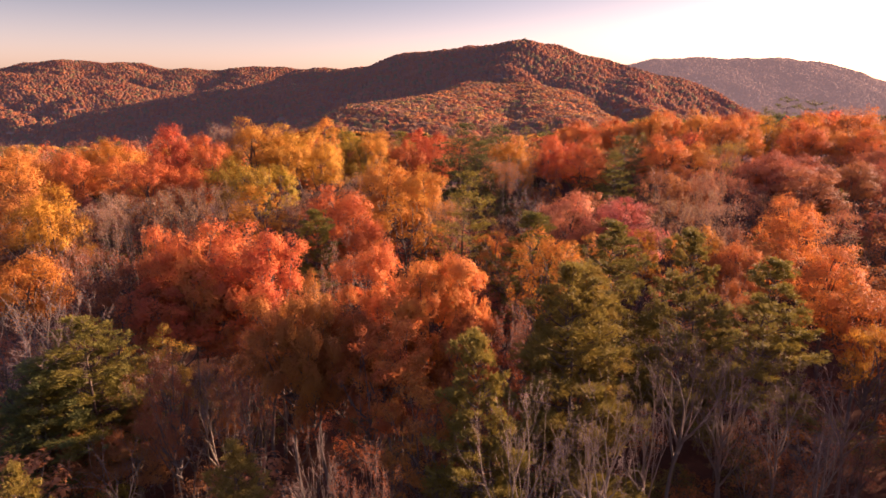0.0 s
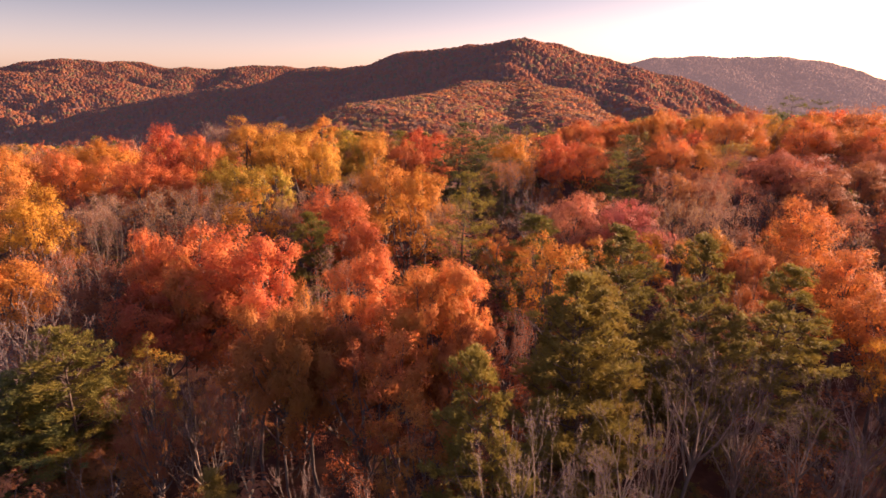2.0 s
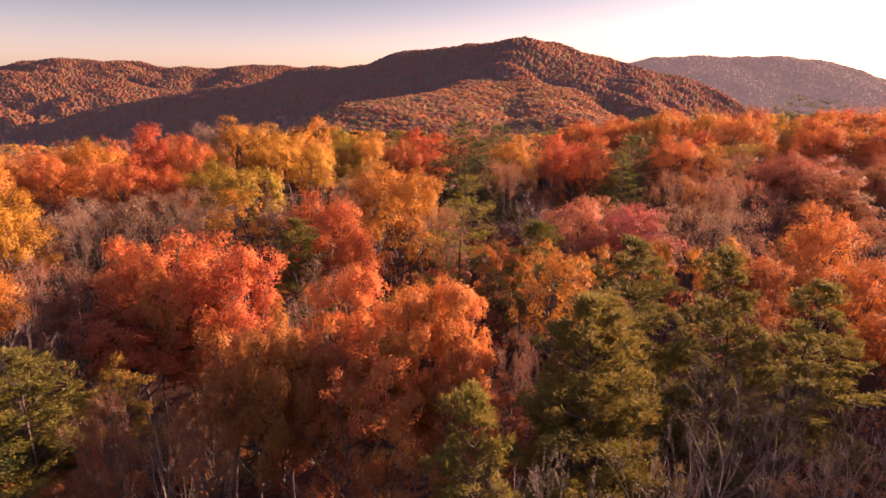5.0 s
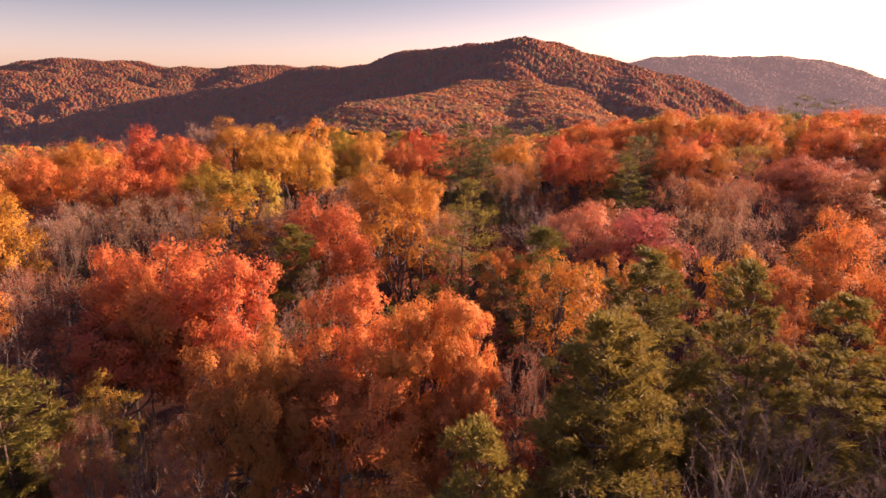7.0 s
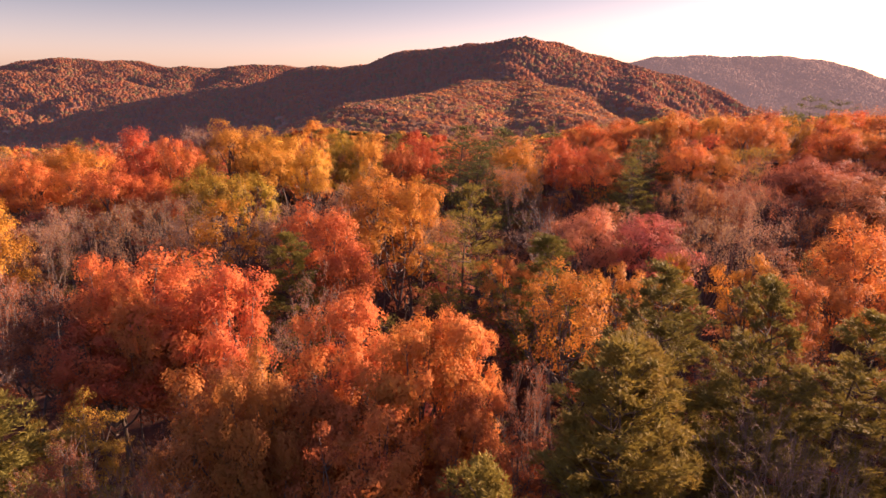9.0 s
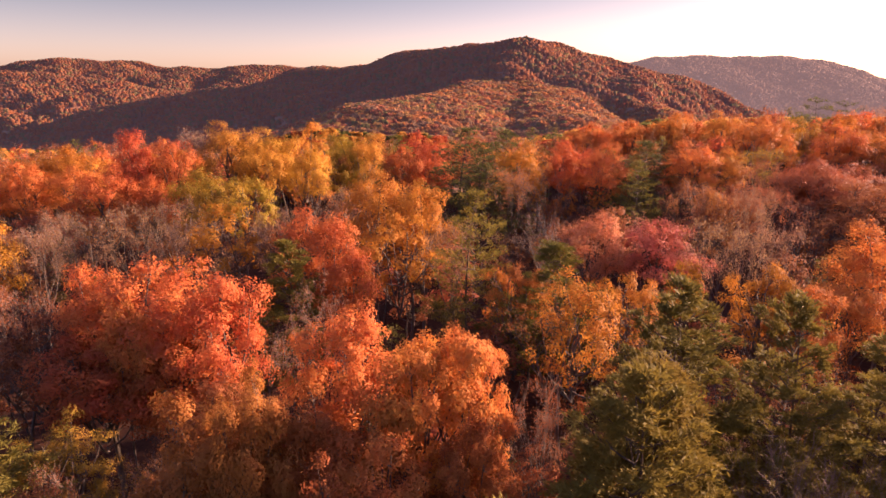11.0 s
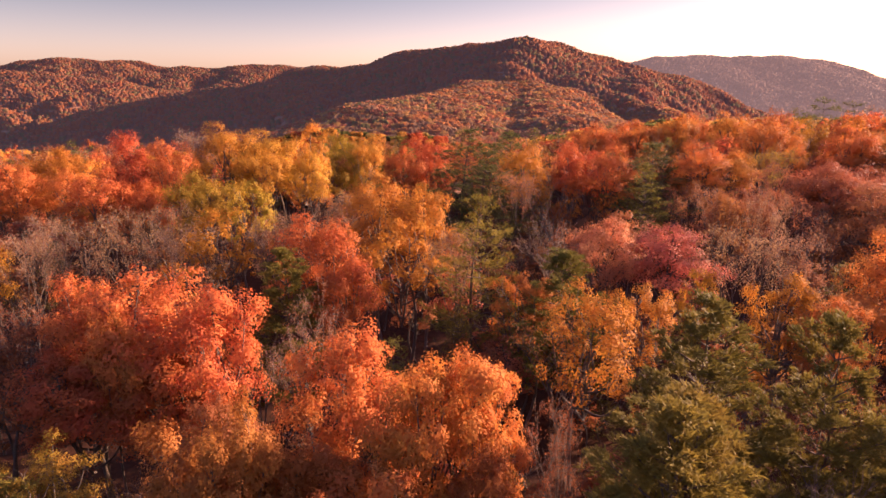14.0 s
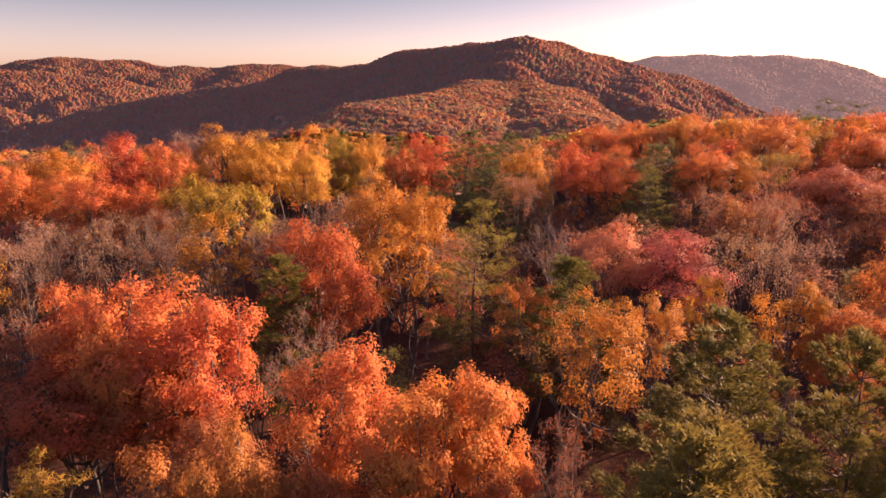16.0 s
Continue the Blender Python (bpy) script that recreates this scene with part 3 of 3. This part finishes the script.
plant("broad", "orange", 37.9, 61.0, 19.1, 3.9)
plant("broad", "orange", 33.6, 58.0, 15.6, 3.4)
plant("broad", "orange", 28.1, 54.0, 16.3, 2.9)
plant("broad", "orange", 38.6, 55.0, 15.2, 3.9)
plant("broad", "amber", 35.3, 46.0, 15.2, 4.2)
plant("open", "gold", 31.9, 40.0, 13.9, 2.6)
plant("broad", "orange", -5.4, 42.0, 20.1, 3.7)
plant("broad", "orange", -1.1, 37.5, 20.9, 3.3)
plant("broad", "orange", 1.5, 38.0, 19.7, 2.7)
plant("broad", "rust", -9.6, 35.5, 19.1, 3.6)
plant("broad", "rust", -6.8, 36.5, 18.0, 3.3)
plant("broad", "orange", -3.3, 34.5, 17.9, 3.4)
plant("open", "rust", -4.8, 32.5, 16.3, 2.9)
plant("broad", "rust", 0.6, 35.0, 16.8, 2.4)
plant("broad", "scarlet", -23.0, 54.0, 20.5, 5.4)
plant("broad", "scarlet", -27.9, 56.0, 19.1, 3.0)
plant("broad", "scarlet", -15.4, 50.5, 19.6, 3.9)
plant("broad", "red", -19.7, 51.0, 15.4, 4.6)
plant("broad", "red", -24.8, 51.0, 16.2, 4.6)
plant("open", "russet", -29.7, 52.0, 16.3, 4.2)
plant("broad", "russet", -13.8, 44.5, 14.2, 3.5)
plant("thin", "russet", -16.2, 43.0, 12.9, 3.3)
plant("pine", "pine", -14.0, 61.0, 19.3, 3.9)
plant("thin", "tan", -9.8, 54.0, 18.7, 3.7)
plant("broad", "gold", -47.4, 68.0, 20.8, 4.3)
plant("thin", "tan", -42.0, 71.0, 18.3, 4.0)
plant("thin", "russet", -39.9, 61.0, 16.0, 4.0)
plant("broad", "rust", -54.7, 74.0, 19.1, 4.7)
plant("broad", "amber", -40.8, 54.0, 16.9, 4.5)
plant("thin", "russet", -34.7, 55.0, 16.8, 4.4)
plant("thin", "tan", -41.9, 76.0, 18.1, 4.2)
plant("thin", "tan", -36.5, 78.0, 17.9, 5.2)
plant("thin", "tan", -32.8, 82.0, 17.6, 4.1)
plant("broad", "gold", -62.3, 112.0, 22.0, 5.7)
plant("broad", "orange", -62.7, 101.0, 19.6, 4.7)
plant("broad", "orange", -57.3, 103.6, 17.5, 4.7)
plant("broad", "amber", -75.2, 104.0, 21.9, 5.6)
plant("broad", "amber", -68.7, 106.6, 20.0, 5.6)
plant("broad", "orange", -67.9, 92.0, 21.2, 5.8)
plant("broad", "red", -44.1, 96.0, 21.6, 4.4)
plant("broad", "red", -39.0, 98.6, 20.0, 4.4)
plant("broad", "red", -44.0, 88.0, 19.4, 4.5)
plant("broad", "red", -38.9, 90.6, 17.8, 4.5)
plant("thin", "tan", -38.8, 106.0, 21.0, 4.6)
plant("broad", "yellow", -34.6, 107.0, 22.0, 5.3)
plant("broad", "yellow", -28.5, 109.6, 21.8, 5.3)
plant("broad", "yellow", -27.2, 103.0, 20.6, 4.4)
plant("broad", "yellow", -22.2, 105.6, 20.3, 4.4)
plant("open", "yellow", -23.1, 114.0, 24.1, 4.3)
plant("broad", "olive", -31.2, 90.0, 19.6, 5.1)
plant("open", "olive", -25.2, 88.0, 18.8, 3.9)
plant("open", "gold", -24.2, 76.0, 18.8, 4.6)
plant("thin", "tan", -28.0, 75.0, 17.5, 5.0)
plant("thin", "tan", -18.4, 78.0, 18.0, 4.8)
plant("thin", "tan", -11.9, 86.0, 18.6, 4.7)
plant("broad", "amber", -7.8, 82.0, 21.3, 5.2)
plant("broad", "amber", -2.6, 80.0, 21.2, 4.1)
plant("open", "amber", -4.8, 72.0, 18.8, 4.8)
plant("broad", "red", -12.4, 68.0, 20.9, 4.7)
plant("broad", "red", -9.0, 64.0, 19.0, 3.7)
plant("pine", "pine_gold", 3.0, 68.0, 21.5, 5.0)
plant("thin", "tan", 1.1, 70.0, 18.8, 3.5)
plant("broad", "yellow", -16.1, 132.0, 21.9, 4.5)
plant("broad", "olive", -22.8, 128.0, 20.7, 4.0)
plant("broad", "olive", -18.2, 130.6, 19.7, 4.0)
plant("broad", "red", -7.5, 122.0, 21.7, 4.2)
plant("broad", "red", -2.6, 124.6, 20.3, 4.2)
plant("pine", "pine_dark", 3.3, 114.0, 23.3, 8.6)
plant("pine", "pine_dark", 11.2, 118.0, 22.3, 7.3)
plant("broad", "gold", 12.4, 108.0, 21.2, 4.3)
plant("pine", "pine_dark", 6.5, 104.0, 20.8, 7.2)
plant("bare", "tan", 15.0, 98.0, 19.6, 5.0)
plant("thin", "rose", 10.0, 99.0, 19.0, 4.3)
plant("broad", "red", 21.3, 117.0, 19.9, 4.5)
plant("broad", "red", 26.5, 119.6, 18.6, 4.5)
plant("broad", "scarlet", 26.1, 112.0, 20.3, 5.1)
plant("pine", "pine_dark", 33.8, 113.0, 19.7, 8.5)
plant("pine", "pine", 29.6, 101.0, 17.9, 4.2)
plant("broad", "orange", 33.0, 150.0, 21.8, 5.2)
plant("broad", "orange", 39.0, 152.6, 20.0, 5.2)
plant("broad", "orange", 43.3, 148.0, 21.9, 5.7)
plant("broad", "orange", 49.8, 150.6, 20.2, 5.7)
plant("broad", "orange", 50.7, 146.0, 23.1, 4.7)
plant("broad", "orange", 56.1, 148.6, 21.3, 4.7)
plant("broad", "orange", 61.4, 144.8, 21.2, 4.7)
plant("broad", "orange", 42.3, 111.0, 19.7, 5.1)
plant("broad", "orange", 48.2, 113.6, 18.3, 5.1)
plant("broad", "orange", 59.8, 127.0, 21.2, 4.9)
plant("broad", "orange", 65.4, 129.6, 19.7, 4.9)
plant("broad", "gold", 74.5, 140.0, 18.8, 4.3)
plant("broad", "gold", 79.4, 142.6, 17.5, 4.3)
plant("flat", "pine_dark", 90.3, 157.0, 22.4, 5.6)
plant("flat", "pine_dark", 100.7, 163.0, 21.4, 5.6)
plant("broad", "scarlet", 92.0, 150.0, 20.0, 4.8)
plant("broad", "scarlet", 97.6, 152.6, 18.8, 4.8)
plant("broad", "scarlet", 103.1, 148.8, 19.5, 4.8)
plant("broad", "orange", 100.0, 148.0, 18.7, 4.8)
plant("broad", "orange", 105.5, 150.6, 17.6, 4.8)
plant("broad", "orange", 111.0, 146.8, 18.5, 4.8)
plant("broad", "rose", 55.5, 97.0, 17.9, 5.7)
plant("broad", "rose", 62.0, 99.6, 16.3, 5.7)
plant("broad", "orange", 76.1, 125.0, 18.8, 5.8)
plant("broad", "orange", 82.8, 127.6, 16.9, 5.8)
plant("thin", "rose", 51.7, 104.0, 16.7, 4.3)
plant("thin", "rose", 56.6, 106.6, 15.4, 4.3)
plant("broad", "rose", 65.8, 95.0, 16.7, 4.8)
plant("broad", "rose", 71.3, 97.6, 15.4, 4.8)
plant("thin", "olive", 53.7, 112.0, 18.4, 5.5)
plant("broad", "pink", 15.9, 73.0, 18.8, 3.8)
plant("broad", "pink", 23.4, 74.0, 16.8, 5.0)
plant("open", "gold", 23.1, 66.0, 15.1, 2.2)
plant("thin", "tan", 27.2, 67.5, 18.5, 4.5)
plant("thin", "tan", 31.9, 67.5, 17.7, 4.2)
plant("bare", "tan", 12.1, 80.0, 17.3, 5.1)
plant("bare", "tan", 12.4, 72.0, 16.7, 3.8)
plant("open", "amber", 6.6, 63.0, 16.2, 3.6)
plant("open", "amber", 9.3, 51.0, 18.8, 3.8)
plant("pine", "pine", 10.1, 62.0, 17.6, 5.3)
plant("open", "amber", 14.9, 57.0, 17.2, 3.2)
plant("broad", "orange", 84.0, 118.0, 17.5, 5.2)
plant("broad", "rose", 80.0, 108.0, 16.5, 4.8)
plant("broad", "amber", 92.0, 127.0, 18.0, 5.2)
plant("thin", "rose", 54.0, 78.0, 12.5, 4.6)
plant("broad", "rose", 55.4, 88.0, 16.1, 5.6)
plant("broad", "rust", -8.4, 34.5, 19.9, 2.5)
plant("broad", "red", -19.8, 51.0, 15.2, 3.8)
plant("broad", "scarlet", -22.0, 50.5, 18.7, 2.3)
plant("thin", "russet", -19.3, 36.0, 14.1, 2.2)
plant("bare", "tan", -15.3, 34.5, 13.6, 2.6)
plant("thin", "russet", -14.5, 38.5, 12.6, 2.8)
plant("open", "russet", -16.8, 33.0, 15.6, 2.0)
plant("thin", "rose", -12.3, 34.0, 14.7, 2.1)
plant("open", "russet", -14.8, 40.0, 11.7, 2.9)
plant("bare", "tan", 18.3, 34.0, 10.7, 2.4)
plant("thin", "russet", 20.2, 33.0, 9.2, 2.5)
plant("bare", "tan", 24.4, 34.0, 9.0, 2.4)
plant("thin", "russet", 20.8, 31.0, 8.5, 2.1)
plant("thin", "rose", 25.7, 32.0, 8.7, 2.4)
plant("thin", "russet", -2.6, 29.0, 11.9, 2.0)
plant("bare", "tan", -0.1, 27.0, 11.7, 1.8)
plant("open", "rust", 4.0, 36.5, 13.5, 2.4)
plant("thin", "russet", 4.4, 33.0, 12.0, 2.2)
plant("thin", "russet", 5.6, 42.0, 14.5, 2.6)
plant("thin", "rose", 32.2, 84.0, 18.4, 4.3)
plant("broad", "russet", 36.6, 86.0, 18.0, 4.2)
plant("thin", "rose", 41.2, 88.0, 17.0, 4.5)
plant("open", "russet", 32.0, 80.0, 18.6, 2.9)
plant("thin", "tan", 35.0, 79.0, 18.5, 3.3)
plant("broad", "rose", 58.1, 104.0, 17.9, 5.2)
plant("broad", "olive", -22.7, 150.0, 22.1, 5.8)
plant("broad", "yellow", -16.5, 146.0, 21.6, 5.2)
plant("open", "yellow", -27.5, 152.0, 23.2, 5.2)
plant("pine", "pine", -10.4, 140.0, 21.3, 7.7)
plant("broad", "red", -7.8, 150.0, 21.8, 4.2)
plant("broad", "red", -3.0, 152.6, 20.2, 4.2)

# ---------------------------------------------------------------- the trees between them, and unseen ones added for shade
rest = random.Random(9)
FILL = [("broad", "orange"), ("broad", "russet"), ("broad", "amber"), ("broad", "red"), ("thin", "tan"), ("thin", "rose"),
        ("bare", "tan"), ("bare", "tan"), ("pine", "pine"), ("broad", "rose"), ("open", "russet"), ("broad", "scarlet")]
# dense kinds for the added trees out of view that block the low sun
SHADE_TREES = [("broad", "orange"), ("broad", "russet"), ("broad", "amber"), ("pine", "pine"), ("broad", "rose")]
LOW_FILL = [("bare", "tan"), ("thin", "tan"), ("thin", "rose"), ("thin", "russet"), ("broad", "russet"), ("open", "russet"), ("open", "amber"),
            ("pine", "pine"), ("bare", "tan"), ("broad", "rose")]
y = 18.0
while y < 186.0:
    step = 4.4 if y < 62 else 4.9 if y < 120 else 6.6
    x = -(0.86 * y + 12)
    while x < 0.86 * y + 12 + 40 * (y < 130):
        px, py = x + rest.uniform(-1.8, 1.8), y + rest.uniform(-1.8, 1.8)
        kind, tone = rest.choice(SHADE_TREES if px > 0.82 * py + 6 else FILL if py > 118 else LOW_FILL)
        h, s = (rest.uniform(10.5, 14.0) if py > 52 else rest.uniform(8.5, 11.5), rest.uniform(2.6, 3.6)) if 28 < py < 118 else (rest.uniform(7, 10), rest.uniform(1.8, 2.6)) if py < 28 else (rest.uniform(15.5, 20.5), rest.uniform(3.4, 4.8))
        # past the right edge of the view: tall trees added to shade the front
        if px > 0.82 * py + 6:
            h, s = rest.uniform(17, 21), rest.uniform(3.6, 4.8)
        free = all((px - a) ** 2 + (py - b) ** 2 > (0.62 * (c + s)) ** 2 for a, b, c, e in planted)
        if free:
            plant(kind, tone, px, py, h, s, fill=True)
        x += step
    y += step
# undergrowth below the nearest trees
for _ in range(250):
    py = rest.uniform(20, 62)
    px = rest.uniform(-0.8 * py - 4, 0.8 * py + 4)
    if all((px - a) ** 2 + (py - b) ** 2 > 1.0 for a, b, c, e in planted):
        kind, tone = rest.choice([("open", "russet"), ("thin", "russet"), ("open", "rust"), ("pine", "pine")])
        plant(kind, tone, px, py, rest.uniform(3.0, 7.0), rest.uniform(1.3, 2.2), shrub=True, fill=True)

for k in range(150):
    py = rest.uniform(62, 185) if k < 90 else rest.uniform(60, 112)
    px = rest.uniform(-0.5 * py, 0.86 * py + 5)
    plant("broad", rest.choice(["russet", "rose", "amber"]), px, py, rest.uniform(5.0, 9.0), rest.uniform(2.2, 3.4), shrub=True, fill=True)

for pool in PATTERNS.values():
    for pattern in pool:
        for o in (*pattern.children_recursive, pattern):
            bpy.data.objects.remove(o)


# ---------------------------------------------------------------- woods on the crest and the hills
DOME = [(0.0, 1), (46.0, 5), (92.0, 7)]     # rings of a crown: degrees from its top, corners


def dome_faces():
    """Corners joined between the rings of DOME."""
    first, faces = 0, []
    for (_, a), (_, b) in zip(DOME, DOME[1:]):
        nxt = first + a
        for k in range(b):
            faces.append((first + (k * a // b) % a, nxt + k, nxt + (k + 1) % b))
        if a > 1:
            for k in range(a):
                faces.append((first + k, nxt + -(-(k + 1) * b // a) % b, first + (k + 1) % a))
        first = nxt
    return np.array(faces)


def woods(name, label, spots, radius, height, material, seed, sprays):
    """One sheet of far tree crowns: each an uneven billow over its spot with leafy sprays that break its outline, in its own shade."""
    rng = np.random.default_rng(seed)
    n = len(spots)
    r = radius * rng.uniform(0.6, 1.3, n)
    h = height * (1 + rng.uniform(-0.09, 0.11, n))
    z = land(spots[:, 0], spots[:, 1])
    centre = np.stack([spots[:, 0], spots[:, 1], z + h - 0.45 * r], 1)[:, None, :]
    ring = np.array([(math.sin(radians(p)) * math.cos(6.2832 * k / m), math.sin(radians(p)) * math.sin(6.2832 * k / m), math.cos(radians(p)))
                     for p, m in DOME for k in range(m)])
    turn = rng.uniform(0, 6.28, n)
    cs, sn = np.cos(turn)[:, None], np.sin(turn)[:, None]
    body = np.stack([ring[:, 0] * cs - ring[:, 1] * sn, ring[:, 0] * sn + ring[:, 1] * cs, np.broadcast_to(ring[:, 2], (n, len(ring)))], 2)
    body = centre + body * (r[:, None] * rng.uniform(0.66, 1.1, (n, len(ring))))[..., None] * np.array([1, 1, 0.45])
    body[:, -DOME[-1][1]:, 2] -= 0.8 * r[:, None]
    tri = dome_faces()
    faces = (tri[None] + (np.arange(n) * len(ring))[:, None, None]).reshape(-1, 3)
    d = rng.normal(size=(n, sprays, 3))
    d[..., 2] = np.abs(d[..., 2]) * 1.1 - 0.3
    d /= np.linalg.norm(d, axis=2, keepdims=True)
    c = centre + d * r[:, None, None] * rng.uniform(0.78, 1.1, (n, sprays, 1)) * np.array([1, 1, 0.45])
    up = d + np.array([0, 0, 0.15]) + rng.normal(0, 0.3, (n, sprays, 3))
    up /= np.linalg.norm(up, axis=2, keepdims=True)
    t = np.cross(up, rng.normal(size=(n, sprays, 3)))
    t /= np.linalg.norm(t, axis=2, keepdims=True) + 1e-9
    b = np.cross(up, t)
    size = (r[:, None] * rng.uniform(0.16, 0.36, (n, sprays)))[..., None]
    v = np.stack([c + t * size, c + (b * 0.87 - t * 0.5) * size, c - (b * 0.87 + t * 0.5) * size], 2).reshape(-1, 3)
    verts = np.concatenate([body.reshape(-1, 3), v])
    me = mesh_of(name, verts, np.concatenate([faces, np.arange(len(v)).reshape(-1, 3) + n * len(ring)]), material)
    me.polygons.foreach_set("use_smooth", np.ones(len(me.polygons), bool))
    tint = rng.uniform(0, 1, n)
    shade = me.attributes.new("shade", "FLOAT", "POINT")
    shade.data.foreach_set("value", np.concatenate([np.repeat(tint, len(ring)), np.repeat(tint, sprays * 3)]).astype(np.float32))
    return tagged(new(name, me), label, "woods", kind="stuff")


def spots_in(near, far, half, spacing, seed, keep):
    rng = np.random.default_rng(seed)
    ys = np.arange(near, far, spacing)
    pts = []
    for yy in ys:
        w = half * yy + 30
        xs = np.arange(-w, w, spacing)
        pts.append(np.stack([xs, np.full(len(xs), yy)], 1))
    p = np.concatenate(pts) + rng.uniform(-0.5, 0.5, (sum(len(q) for q in pts), 2)) * spacing
    return p[keep(p[:, 0], p[:, 1])]


def seen(x, y):
    """Land that is not hidden behind nearer land, as seen from the flight's height."""
    x, y = np.asarray(x), np.asarray(y)
    z = land(x, y) + 11
    ok = np.ones(x.shape, bool)
    for u in np.linspace(0.12, 0.97, 40):
        ok &= land(x * u, y * u) + np.where(y * u > 100, 8.0, 0.0) < EYE + (z - EYE) * u + 3.0
    return ok


def crowd(name, label, near, far, spacing, radius, height, material, seed, sprays, part=None):
    p = spots_in(near, far, 0.84, spacing, seed, seen)
    if part is not None:      # the distant mountain stands to the east of the hills
        east = (p[:, 0] > 0.22 * p[:, 1]) & (p[:, 1] > 1350)
        p = p[east == part]
    return woods(name, label, p, radius, height, material, seed, sprays)


crowd("crest_woods", "mixed red, orange and green woods beyond the crest", 186, 420, 5.4, 3.9, 15, CREST_WOODS, 1, 120)
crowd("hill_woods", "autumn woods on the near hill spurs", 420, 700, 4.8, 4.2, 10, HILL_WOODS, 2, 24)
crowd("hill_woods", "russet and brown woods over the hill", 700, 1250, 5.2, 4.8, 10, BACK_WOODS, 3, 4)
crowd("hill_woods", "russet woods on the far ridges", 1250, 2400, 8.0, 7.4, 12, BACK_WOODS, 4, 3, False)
# the mountain's paleness is emitted haze, not leaf colour
crowd("backdrop", "brown wooded mountain at the far horizon, paled by painted haze", 1350, 3400, 11.0, 10.5, 14, FAR_WOODS, 5, 3, True)
